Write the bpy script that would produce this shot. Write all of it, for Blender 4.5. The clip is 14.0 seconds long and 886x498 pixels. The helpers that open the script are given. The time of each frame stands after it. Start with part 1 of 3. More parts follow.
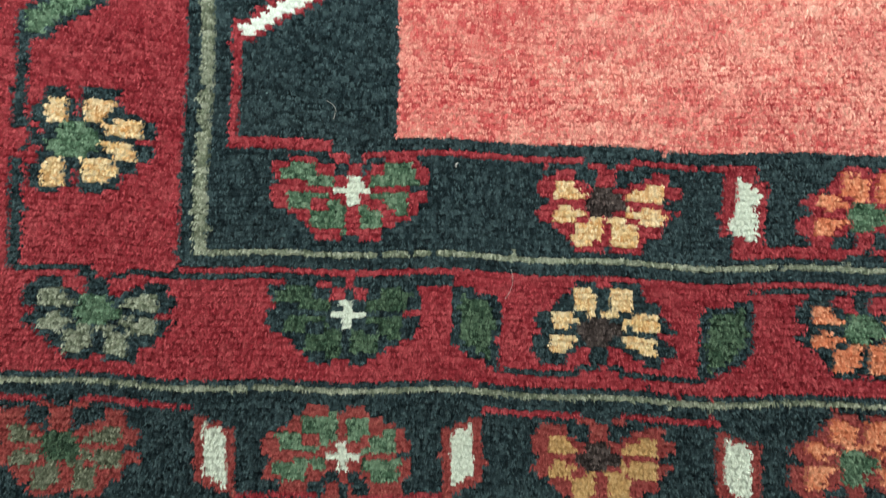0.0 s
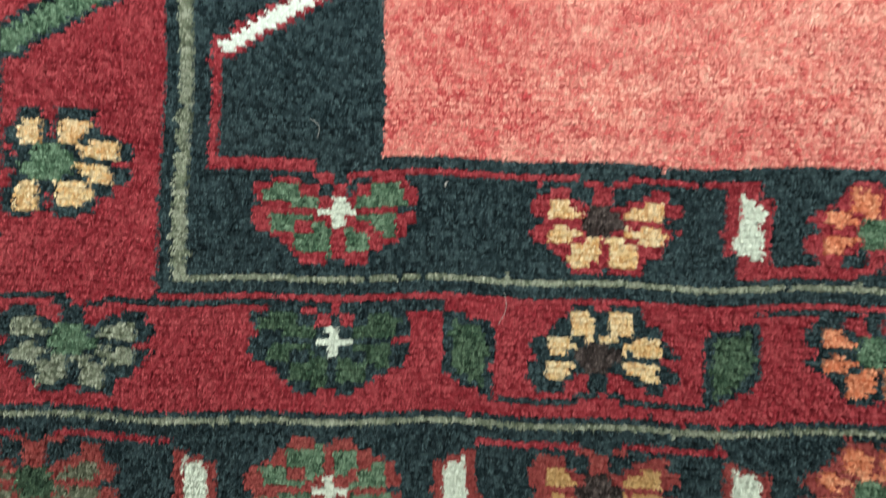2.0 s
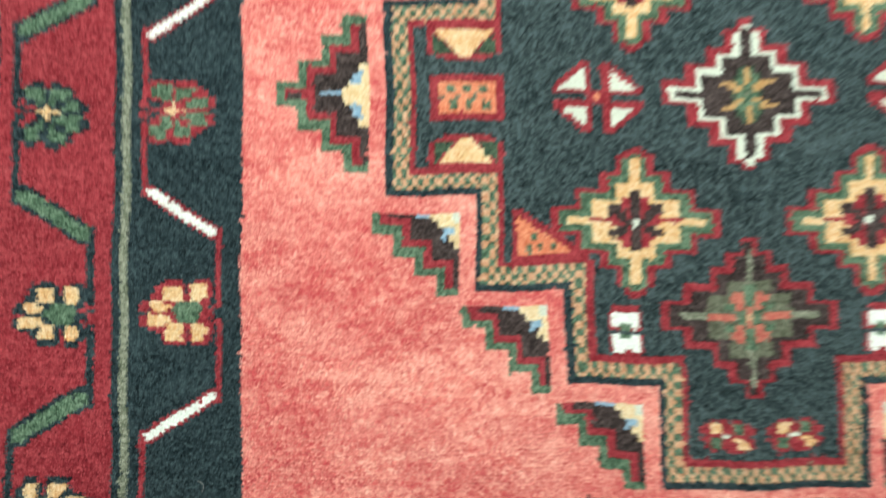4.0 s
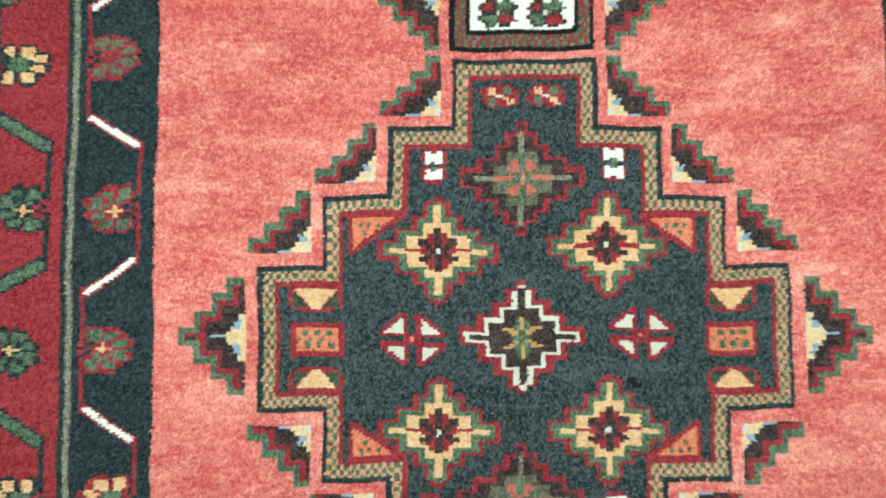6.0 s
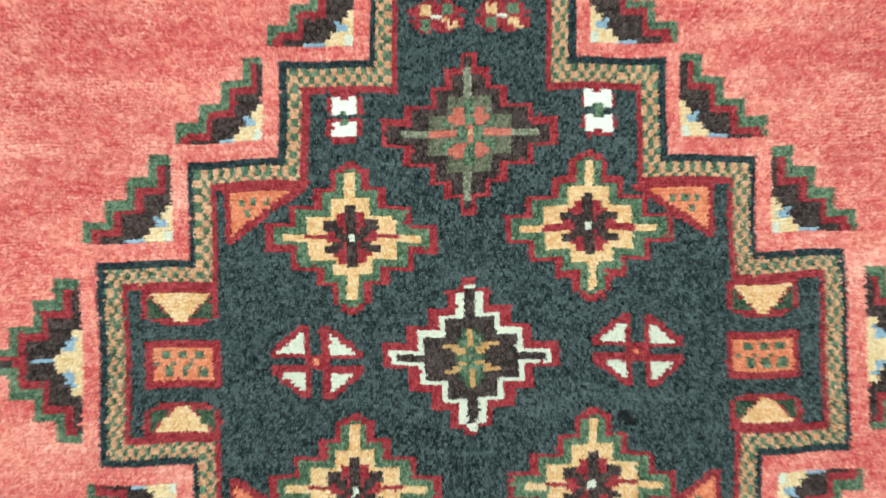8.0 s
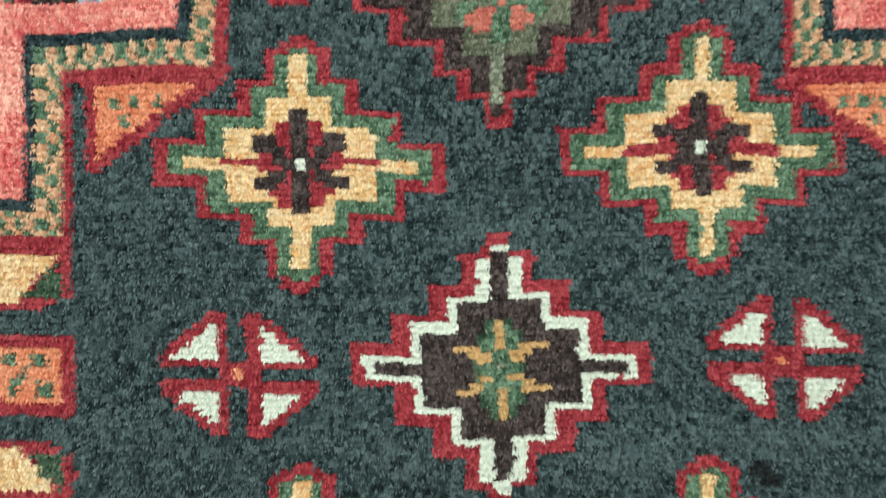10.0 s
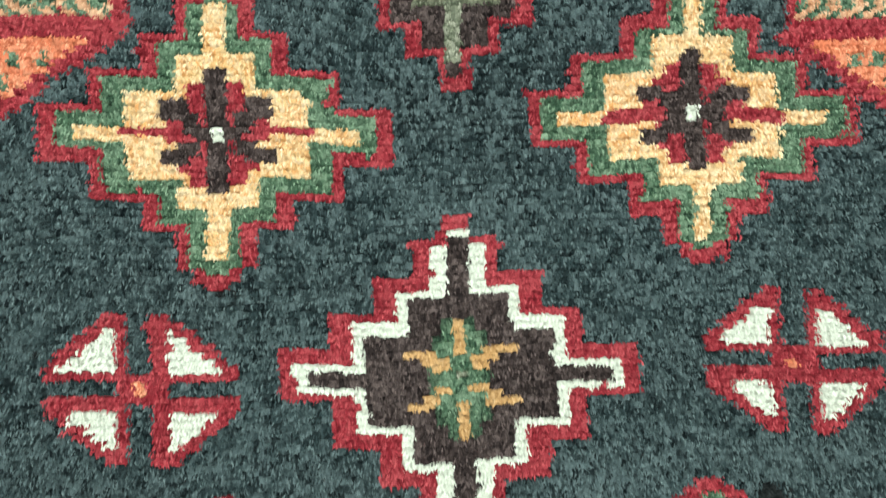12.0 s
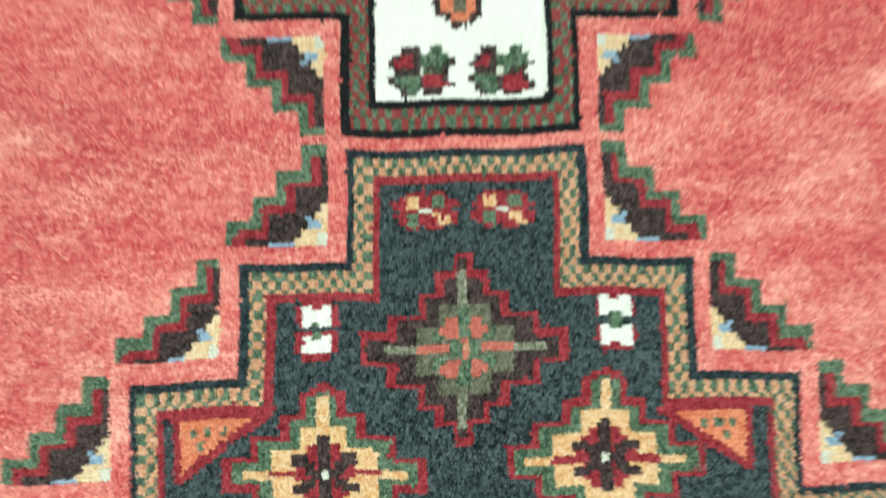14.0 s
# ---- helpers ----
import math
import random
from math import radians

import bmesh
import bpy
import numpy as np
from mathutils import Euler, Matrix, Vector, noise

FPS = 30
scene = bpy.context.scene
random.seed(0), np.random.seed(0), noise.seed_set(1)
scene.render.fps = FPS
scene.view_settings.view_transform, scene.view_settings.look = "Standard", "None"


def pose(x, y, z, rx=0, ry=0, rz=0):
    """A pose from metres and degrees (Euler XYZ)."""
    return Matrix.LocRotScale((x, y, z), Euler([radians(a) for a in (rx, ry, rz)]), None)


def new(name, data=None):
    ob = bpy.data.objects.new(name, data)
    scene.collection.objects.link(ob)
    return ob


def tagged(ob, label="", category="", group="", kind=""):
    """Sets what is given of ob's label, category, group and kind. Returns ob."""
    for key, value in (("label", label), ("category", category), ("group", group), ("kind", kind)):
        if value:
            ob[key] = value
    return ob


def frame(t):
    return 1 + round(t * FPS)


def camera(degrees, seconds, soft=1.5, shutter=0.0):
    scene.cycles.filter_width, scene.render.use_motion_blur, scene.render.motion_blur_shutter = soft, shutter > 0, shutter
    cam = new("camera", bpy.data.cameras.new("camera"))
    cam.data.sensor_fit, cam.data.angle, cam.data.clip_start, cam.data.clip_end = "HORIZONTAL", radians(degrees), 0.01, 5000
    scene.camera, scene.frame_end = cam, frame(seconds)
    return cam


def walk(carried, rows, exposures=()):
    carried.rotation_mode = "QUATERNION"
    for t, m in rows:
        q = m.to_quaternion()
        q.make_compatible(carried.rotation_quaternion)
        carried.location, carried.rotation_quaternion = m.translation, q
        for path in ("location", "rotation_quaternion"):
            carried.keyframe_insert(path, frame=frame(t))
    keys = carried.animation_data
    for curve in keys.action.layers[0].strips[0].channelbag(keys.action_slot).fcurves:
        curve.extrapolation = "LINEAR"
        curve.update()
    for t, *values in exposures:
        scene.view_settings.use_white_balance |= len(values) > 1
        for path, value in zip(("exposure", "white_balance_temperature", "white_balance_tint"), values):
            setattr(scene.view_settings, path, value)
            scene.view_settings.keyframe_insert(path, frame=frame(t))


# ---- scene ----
cam = camera(66.0, 14.0, 1.6, 0.5)
# seconds, eye in metres, turn in degrees; the rug lies in the plane z = 0, x along its width, y along its length
PATH = [
    (0, 0.0175, -0.0390, 0.2406, -0.00, -0.04, 1.82),
    (0.5, 0.0204, -0.0429, 0.2295, 0.23, 0.33, 1.05),
    (1, 0.0207, -0.0450, 0.2215, 0.29, 0.63, 0.74),
    (1.5, 0.0200, -0.0455, 0.2201, 0.11, 0.48, 1.07),
    (2, 0.0228, -0.0343, 0.2297, 0.81, 0.45, 1.26),
    (2.5, 0.0343, -0.0133, 0.2423, 2.79, 1.32, 0.41),
    (3, 0.0516, 0.0234, 0.2673, 3.56, 0.73, 0.51),
    (3.5, 0.0823, 0.0831, 0.3213, 2.47, 0.32, 0.44),
    (4, 0.1153, 0.1229, 0.3951, 2.98, -0.00, -0.28),
    (4.2, 0.1335, 0.1391, 0.4339, 3.48, -0.21, -0.10),
    (6.3, 0.2491, 0.2822, 0.5534, 2.98, -0.37, -0.20),
    (6.5, 0.2644, 0.2833, 0.5511, 2.13, 0.05, 0.15),
    (7, 0.2740, 0.2879, 0.5039, 1.33, -0.01, -0.15),
    (7.5, 0.2703, 0.2908, 0.4483, 1.13, -0.80, -0.84),
    (7.7, 0.2751, 0.2912, 0.4264, 1.00, -0.70, -0.93),
    (9.8, 0.2777, 0.2745, 0.2392, 0.44, -0.44, -0.40),
    (10, 0.2738, 0.2699, 0.2312, 1.17, -0.56, -0.41),
    (10.5, 0.2716, 0.2611, 0.2177, 1.11, -0.36, -1.24),
    (11, 0.2715, 0.2580, 0.2110, 1.52, -0.06, -0.86),
    (11.5, 0.2770, 0.2564, 0.2015, 1.95, -1.50, -0.92),
    (12, 0.2825, 0.2615, 0.1926, 2.64, -2.47, -1.04),
    (12.5, 0.2824, 0.2670, 0.2063, 3.63, -1.65, -1.34),
    (13, 0.2791, 0.2922, 0.2244, 4.90, -0.99, -1.11),
    (13.5, 0.2777, 0.3486, 0.2635, 2.89, -0.93, -1.75),
    (14, 0.2784, 0.3962, 0.3362, 2.83, -1.40, -1.09),
]
walk(cam, [(t, pose(x, y, z, rx, ry, rz)) for t, x, y, z, rx, ry, rz in PATH],
     [(0, 0.35), (2, 0.36), (3, 0.33), (3.5, 0.27), (4, 0.36), (6.5, 0.12), (7.5, 0.15), (10, 0.00), (11, 0.13), (12, 0.28), (13, 0.28), (13.5, 0.21), (14, 0.06)])

# ---- world and light ----
world = bpy.data.worlds.new("room_air")
scene.world = world
world.use_nodes = True
world.node_tree.nodes["Background"].inputs["Color"].default_value = (0.75, 0.85, 1.0, 1)
world.node_tree.nodes["Background"].inputs["Strength"].default_value = 0.05
# added lamps, all unseen: two long ones beyond the rug's far end, and a square one behind the added low wall at its
# near end
ADDED_LAMPS = [(-0.75, 1.4, 0.28, 24.0), (0.65, 1.4, 0.28, 24.0), (0.30, -1.5, 0.80, 100.0)]
CEILING = 2.3
# height of the added low wall, set by where its shade falls
SHADE_WALL = 0.74
for lx, ly, deep, watts in ADDED_LAMPS:
    data = bpy.data.lights.new("added_lamp", "AREA")
    data.shape, data.size, data.size_y = "RECTANGLE", 1.15, deep
    data.energy, data.color = watts, (0.93, 1.0, 0.975)
    lamp = new("added_lamp", data)
    lamp.matrix_world = pose(lx, ly, CEILING - 0.075)


# ---- materials ----
def wool(name, colour, light=None, dark=None, patch=0.25, spread=0.22, scale=1.0):
    """Dyed wool: a ground dye that drifts in bands across the rug, each tuft a shade of its own, fine fibres."""
    light = light or [min(1, c * 1.45 + 0.02) for c in colour]
    dark = dark or [c * 0.55 for c in colour]
    m = bpy.data.materials.new(name)
    m.use_nodes = True
    n, l = m.node_tree.nodes, m.node_tree.links
    out = n["Principled BSDF"]
    out.inputs["Roughness"].default_value = 0.85
    out.inputs["Specular IOR Level"].default_value = 0.10
    out.inputs["Sheen Weight"].default_value = 0.10
    out.inputs["Sheen Roughness"].default_value = 0.5
    out.inputs["Sheen Tint"].default_value = (*light, 1)
    where = n.new("ShaderNodeTexCoord")

    def grain(sx, sy, detail, rough=0.6):
        mp, tex = n.new("ShaderNodeMapping"), n.new("ShaderNodeTexNoise")
        mp.inputs["Scale"].default_value = (sx * scale, sy * scale, 300)
        tex.inputs["Scale"].default_value = 1.0
        tex.inputs["Detail"].default_value = detail
        tex.inputs["Roughness"].default_value = rough
        l.new(where.outputs["Object"], mp.inputs["Vector"])
        l.new(mp.outputs["Vector"], tex.inputs["Vector"])
        return tex.outputs["Fac"]

    def ramp(fac, lo, hi):
        r = n.new("ShaderNodeMapRange")
        r.inputs["From Min"].default_value, r.inputs["From Max"].default_value = lo, hi
        l.new(fac, r.inputs["Value"])
        return r.outputs["Result"]

    def mix(a, b, fac):
        x = n.new("ShaderNodeMix")
        x.data_type = "RGBA"
        for socket, value in ((x.inputs[6], a), (x.inputs[7], b), (x.inputs[0], fac)):
            if isinstance(value, (list, tuple)):
                socket.default_value = (*value, 1)
            elif isinstance(value, float):
                socket.default_value = value
            else:
                l.new(value, socket)
        return x.outputs[2]

    def times(a, k):
        x = n.new("ShaderNodeMath")
        x.operation = "MULTIPLY"
        l.new(a, x.inputs[0])
        x.inputs[1].default_value = k
        return x.outputs[0]

    tuft = n.new("ShaderNodeAttribute")
    tuft.attribute_name = "shade"
    island = tuft.outputs["Fac"]
    bands = ramp(grain(20, 60, 4), 0.48, 0.72)
    faded = ramp(grain(12, 24, 5), 0.47, 0.70)
    blots = ramp(grain(130, 260, 2), 0.45, 0.75)
    fibre = ramp(grain(2600, 900, 2), 0.35, 0.7)
    col = mix(colour, light, times(bands, patch))
    col = mix(col, dark, times(faded, patch))
    col = mix(col, light, times(blots, patch * 0.8))
    col = mix(col, dark, times(ramp(island, 0.55, 1.0), spread))
    col = mix(col, light, times(ramp(island, 0.45, 0.0), spread))
    # the brightest fibres once more: a glint painted into the colour
    col = mix(col, light, times(ramp(island, 0.09, 0.0), 0.55))
    col = mix(col, dark, times(fibre, 0.22))
    l.new(col, out.inputs["Base Color"])
    bump = n.new("ShaderNodeBump")
    bump.inputs["Strength"].default_value, bump.inputs["Distance"].default_value = 0.5, 0.0006
    l.new(grain(2600, 900, 2), bump.inputs["Height"])
    l.new(bump.outputs["Normal"], out.inputs["Normal"])
    return m


def plain(name, colour, rough=0.8, scale=20, spread=0.12, stretch=(1, 1, 1), emit=0.0):
    m = bpy.data.materials.new(name)
    m.use_nodes = True
    n, l = m.node_tree.nodes, m.node_tree.links
    out = n["Principled BSDF"]
    out.inputs["Roughness"].default_value = rough
    where, mp, tex, x = (n.new("ShaderNode" + k) for k in ("TexCoord", "Mapping", "TexNoise", "Mix"))
    mp.inputs["Scale"].default_value = [scale * s for s in stretch]
    tex.inputs["Scale"].default_value, tex.inputs["Detail"].default_value = 1.0, 6
    x.data_type = "RGBA"
    x.inputs[6].default_value = (*[c * (1 - spread) for c in colour], 1)
    x.inputs[7].default_value = (*[min(1, c * (1 + spread)) for c in colour], 1)
    l.new(where.outputs["Object"], mp.inputs["Vector"])
    l.new(mp.outputs["Vector"], tex.inputs["Vector"])
    l.new(tex.outputs["Fac"], x.inputs[0])
    l.new(x.outputs[2], out.inputs["Base Color"])
    bump = n.new("ShaderNodeBump")
    bump.inputs["Strength"].default_value, bump.inputs["Distance"].default_value = 0.15, 0.002
    l.new(tex.outputs["Fac"], bump.inputs["Height"])
    l.new(bump.outputs["Normal"], out.inputs["Normal"])
    if emit:
        out.inputs["Emission Color"].default_value = (*colour, 1)
        out.inputs["Emission Strength"].default_value = emit
    return m


# the dyes: coral field, madder red, navy, blue-green ground, leaf green, cream yellow, orange, white, dark brown,
# olive grey, sky blue, dull moss, ochre, and a few fainter shades of these
DYES = {
    "k": wool("coral_wool", (0.600, 0.132, 0.120), (0.90, 0.48, 0.38), (0.43, 0.036, 0.046), 0.92, 0.50),
    "K": wool("deep_coral_wool", (0.56, 0.092, 0.092), (0.84, 0.37, 0.30), (0.40, 0.030, 0.040), 0.8, 0.55),
    "c": wool("pale_coral_wool", (0.70, 0.22, 0.18), (0.92, 0.58, 0.46), (0.54, 0.10, 0.09), 0.8, 0.55),
    "r": wool("madder_wool", (0.268, 0.025, 0.035), (0.46, 0.085, 0.095), (0.12, 0.008, 0.013), 0.55, 0.80),
    "n": wool("navy_wool", (0.015, 0.029, 0.034), (0.066, 0.105, 0.112), (0.003, 0.006, 0.008), 0.4, 0.90),
    "d": wool("blue_green_wool", (0.025, 0.044, 0.046), (0.112, 0.160, 0.162), (0.002, 0.005, 0.006), 0.60, 0.95),
    "g": wool("leaf_green_wool", (0.066, 0.130, 0.076), (0.22, 0.33, 0.22), (0.014, 0.038, 0.022), 0.55, 0.85),
    "y": wool("cream_yellow_wool", (0.64, 0.45, 0.21), (0.80, 0.68, 0.45), (0.58, 0.26, 0.08), 1.0, 0.75),
    "o": wool("orange_wool", (0.63, 0.19, 0.095), (0.82, 0.42, 0.25), (0.44, 0.10, 0.045), 0.6, 0.65),
    "w": wool("ivory_wool", (0.60, 0.66, 0.56), (0.72, 0.77, 0.68), (0.47, 0.50, 0.40), 0.3, 0.25),
    "i": wool("bright_white_wool", (0.76, 0.83, 0.76), (0.86, 0.90, 0.85), (0.60, 0.64, 0.56), 0.3, 0.25),
    "b": wool("dark_brown_wool", (0.036, 0.026, 0.024), (0.135, 0.105, 0.098), (0.008, 0.006, 0.006), 0.45, 0.85),
    "l": wool("olive_grey_wool", (0.17, 0.195, 0.13), (0.44, 0.46, 0.36), (0.055, 0.070, 0.045), 0.5, 0.80),
    "s": wool("sky_blue_wool", (0.24, 0.40, 0.52), (0.45, 0.58, 0.66), (0.12, 0.22, 0.32), 0.3, 0.35),
    "m": wool("moss_wool", (0.110, 0.125, 0.080), (0.26, 0.27, 0.20), (0.035, 0.044, 0.026), 0.4, 0.75),
    "h": wool("ochre_wool", (0.50, 0.30, 0.12), (0.64, 0.45, 0.24), (0.28, 0.14, 0.05), 0.3, 0.35),
    "v": wool("dark_green_wool", (0.034, 0.070, 0.042), (0.125, 0.190, 0.120), (0.006, 0.016, 0.010), 0.5, 0.85),
    "e": wool("faded_rose_wool", (0.25, 0.046, 0.043), (0.38, 0.11, 0.095), (0.13, 0.017, 0.018), 0.3, 0.35),
    "p": wool("peach_wool", (0.56, 0.30, 0.165), (0.76, 0.54, 0.36), (0.36, 0.14, 0.07), 0.6, 0.60),
    "q": wool("pale_cream_wool", (0.68, 0.57, 0.34), (0.82, 0.75, 0.55), (0.58, 0.36, 0.15), 0.6, 0.60),
    "z": wool("black_wool", (0.010, 0.013, 0.013), (0.030, 0.036, 0.036), (0.003, 0.004, 0.004), 0.3, 0.50),
    "f": wool("dull_coral_wool", (0.50, 0.135, 0.100), (0.66, 0.28, 0.20), (0.28, 0.055, 0.045), 0.4, 0.55),
}
DYE_NAMES = list(DYES)
COTTON = plain("cotton_foundation", (0.20, 0.12, 0.09), 0.9, 300)
FLOOR = plain("grey_floor_screed", (0.34, 0.33, 0.31), 0.6, 6)
PAINT = plain("matt_white_paint", (0.78, 0.77, 0.74), 0.9, 8, 0.03)
HOUSING = plain("lamp_housing_enamel", (0.80, 0.80, 0.80), 0.4, 10, 0.03)
GLOW = plain("lamp_diffuser", (0.95, 1.0, 0.985), 0.5, 5, 0.01, emit=2.0)
LINT = plain("pale_lint", (0.42, 0.40, 0.37), 0.9, 300)
HAIR = plain("dark_hair", (0.04, 0.03, 0.03), 0.6, 300)


def part(name, bm, material, parent=None, label=""):
    me = bpy.data.meshes.new(name)
    bm.to_mesh(me)
    bm.free()
    me.materials.append(material)
    ob = new(name, me)
    ob.parent = parent
    return tagged(ob, label)


def box(x0, x1, y0, y1, z0, z1, bevel=0.0):
    bm = bmesh.new()
    bmesh.ops.create_cube(bm, size=1, matrix=Matrix.LocRotScale(((x0 + x1) / 2, (y0 + y1) / 2, (z0 + z1) / 2), None, (x1 - x0, y1 - y0, z1 - z0)))
    if bevel:
        bmesh.ops.bevel(bm, geom=bm.edges[:], offset=bevel, segments=2, affect="EDGES")
    return bm


# ---- the room round the rug ----
X0, X1, Y0, Y1, Z0 = -1.8, 2.4, -2.0, 3.2, -0.009
tagged(part("floor", box(X0, X1, Y0, Y1, Z0 - 0.1, Z0), FLOOR), "plain grey floor under the rug", "floor", kind="structure")
for name, b in (("wall_west", (X0 - 0.12, X0, Y0, Y1)), ("wall_east", (X1, X1 + 0.12, Y0, Y1)),
                ("wall_south", (X0 - 0.12, X1 + 0.12, Y0 - 0.12, Y0)), ("wall_north", (X0 - 0.12, X1 + 0.12, Y1, Y1 + 0.12))):
    tagged(part(name, box(*b, Z0, CEILING), PAINT), "plain white painted wall", "wall", kind="structure")
tagged(part("ceiling", box(X0 - 0.12, X1 + 0.12, Y0 - 0.12, Y1 + 0.12, CEILING, CEILING + 0.12), PAINT), "plain white ceiling", "ceiling", kind="structure")
# an added, unseen low wall: keeps the square lamp off the near end
tagged(part("added_shade_wall", box(X0, X1, -0.55, -0.43, Z0, SHADE_WALL), PAINT), "plain white low partition wall", "wall", kind="structure")
# housings and diffusers for the added lamps, none of them seen
for lx, ly, deep, watts in ADDED_LAMPS:
    light = tagged(new("added_ceiling_light"), "white rectangular fluorescent ceiling light", "ceiling light", "lights on the ceiling")
    light.location = (lx, ly, CEILING)
    d = deep / 2
    part("housing", box(-0.62, 0.62, -d - 0.04, d + 0.04, -0.045, 0, 0.006), HOUSING, light)
    part("diffuser", box(-0.59, 0.59, -d - 0.01, d + 0.01, -0.065, -0.0455, 0.004), GLOW, light, "glowing white diffuser")

# ---- the rug's design, painted knot by knot ----
KX, KY = 0.0016, 0.0021                      # one tuft
LEFT, RIGHT, LOW, HIGH = -0.220, 0.818, -0.150, 1.550
MIDX, MIDY = 0.2993, 0.700                   # the rug's two axes
W, H = round((RIGHT - LEFT) / KX), round((HIGH - LOW) / KY)
GX, GY = np.meshgrid(LEFT + (np.arange(W) + 0.5) * KX, LOW + (np.arange(H) + 0.5) * KY)
WOBX = 0.0007 * np.sin(GY * 31 + 1.0) + 0.0005 * np.sin(GY * 83 + GX * 9) - 0.0022 * np.exp(-((GY - 0.30) / 0.16) ** 2) * np.exp(-((GX + 0.03) / 0.16) ** 2)
WOBY = 0.0008 * np.sin(GX * 37 + 0.6) + 0.0006 * np.sin(GX * 101 + GY * 7)
DYE = np.zeros((H, W), np.int8)
OWNER = np.zeros((H, W), np.int16)
PARTS = []
rough = np.random.default_rng(5)
U, V = GX, GY                                # where a tuft stands in the drawing
V = np.where(V > MIDY, 2 * MIDY - V, V)      # the far half repeats the near one
SIDE = [U]


def begin(name, label="", **roles):
    """A new figure; roles: the dyes in it that are pieces of their own, with their names."""
    PARTS.append((name, label, roles))


def put(mask, dye):
    DYE[mask] = DYE_NAMES.index(dye)
    OWNER[mask] = len(PARTS) - 1


def mirrored(on):
    SIDE[0] = 2 * MIDX - U if on else U


def rect(x0, x1, y0, y1, dye):
    x = SIDE[0]
    put((x >= x0) & (x < x1) & (V >= y0) & (V < y1), dye)


def steps(cx, cy, sizes, dye):
    """A stepped lozenge: the union of centred rectangles, half sizes in millimetres."""
    x, y = np.abs(SIDE[0] - cx) * 1000, np.abs(V - cy) * 1000
    mask = np.zeros((H, W), bool)
    for hw, hh in sizes:
        mask |= (x < hw) & (y < hh)
    put(mask, dye)


def spots(cx, cy, sx, sy, hw, hh, dye):
    """Four blocks, mirrored about a centre; all in millimetres but the centre."""
    x, y = np.abs(SIDE[0] - cx) * 1000, np.abs(V - cy) * 1000
    put((np.abs(x - sx) < hw) & (np.abs(y - sy) < hh), dye)


def line(p, q, width, dye):
    (ax, ay), (bx, by) = p, q
    x, y = SIDE[0], V
    t = np.clip(((x - ax) * (bx - ax) + (y - ay) * (by - ay)) / max((bx - ax) ** 2 + (by - ay) ** 2, 1e-12), 0, 1)
    put((np.abs(x - ax - t * (bx - ax)) < width / 2) & (np.abs(y - ay - t * (by - ay)) < width / 2), dye)


def poly(points, dye):
    """A convex polygon, corners counter-clockwise."""
    x, y = SIDE[0], V
    mask = np.ones((H, W), bool)
    for (ax, ay), (bx, by) in zip(points, points[1:] + points[:1]):
        mask &= (bx - ax) * (y - ay) - (by - ay) * (x - ax) >= 0
    put(mask, dye)


def chart(rows, cx, cy, w, h, dyes, turn=0, flip=False):
    """A weaver's chart laid over a box: dots leave the ground as it is. turn: quarter turns, counter-clockwise."""
    x, y = SIDE[0] - cx, V - cy
    for _ in range(turn % 4):
        x, y = y, -x
    if flip:
        y = -y
    i, j = np.floor((x / w + 0.5) * len(rows[0])).astype(int), np.floor((0.5 - y / h) * len(rows)).astype(int)
    inside = (i >= 0) & (i < len(rows[0])) & (j >= 0) & (j < len(rows))
    code = np.array([[ord(c) for c in row] for row in rows])
    got = np.where(inside, code[np.clip(j, 0, len(rows) - 1), np.clip(i, 0, len(rows[0]) - 1)], ord("."))
    for c, dye in dyes.items():
        put(got == ord(c), dye)


def woven(width, *rows):
    """A chart from runs of knots: each run names its dye and its first and last column."""
    out = []
    for row in rows:
        cells = ["."] * width
        for run in row.split():
            first, last = run[1:].split("-") if "-" in run else (run[1:], run[1:])
            cells[int(first):int(last) + 1] = run[0] * (int(last) - int(first) + 1)
        out.append("".join(cells))
    return out


BUTTERFLY = woven(26, "R10-12 R15-16", "R3-7 R11-12 R15 R19-23", "R0-2 G3-7 R8-9 R13-14 R17-18 G19-22 R23-24", "R0-1 G2-7 R8-10 R13-14 R17-18 G19-23 R24-25",
                  "R1 G2-10 R11-12 W13-14 R15-16 G17-23 R24-25", "R2-5 G6-10 R11-12 W13-14 R15-16 G17-23 R24-25", "R0-10 W11-16 R17-22",
                  "R0-2 G3-9 R10-12 W13-14 R15-16 G17-22 R23-25", "R0-2 G3-6 R7-9 G10-11 R12 W13-14 R15-18 G19-22 R23-25",
                  "R1-2 G3-6 R7-9 G10-12 R13-14 G15-16 R17-18 G19-22 R23-24", "R3-6 G7-12 R13-14 G15-18 R19-20 G21-22 R23-24", "R5-6 G7-12 R13-14 G15-18 R19-22",
                  "R6 G7-12 R13-14 G15-18 R19-20", "R7-11 G12 R13 G15 R14-18", "R8-11 R15-17")
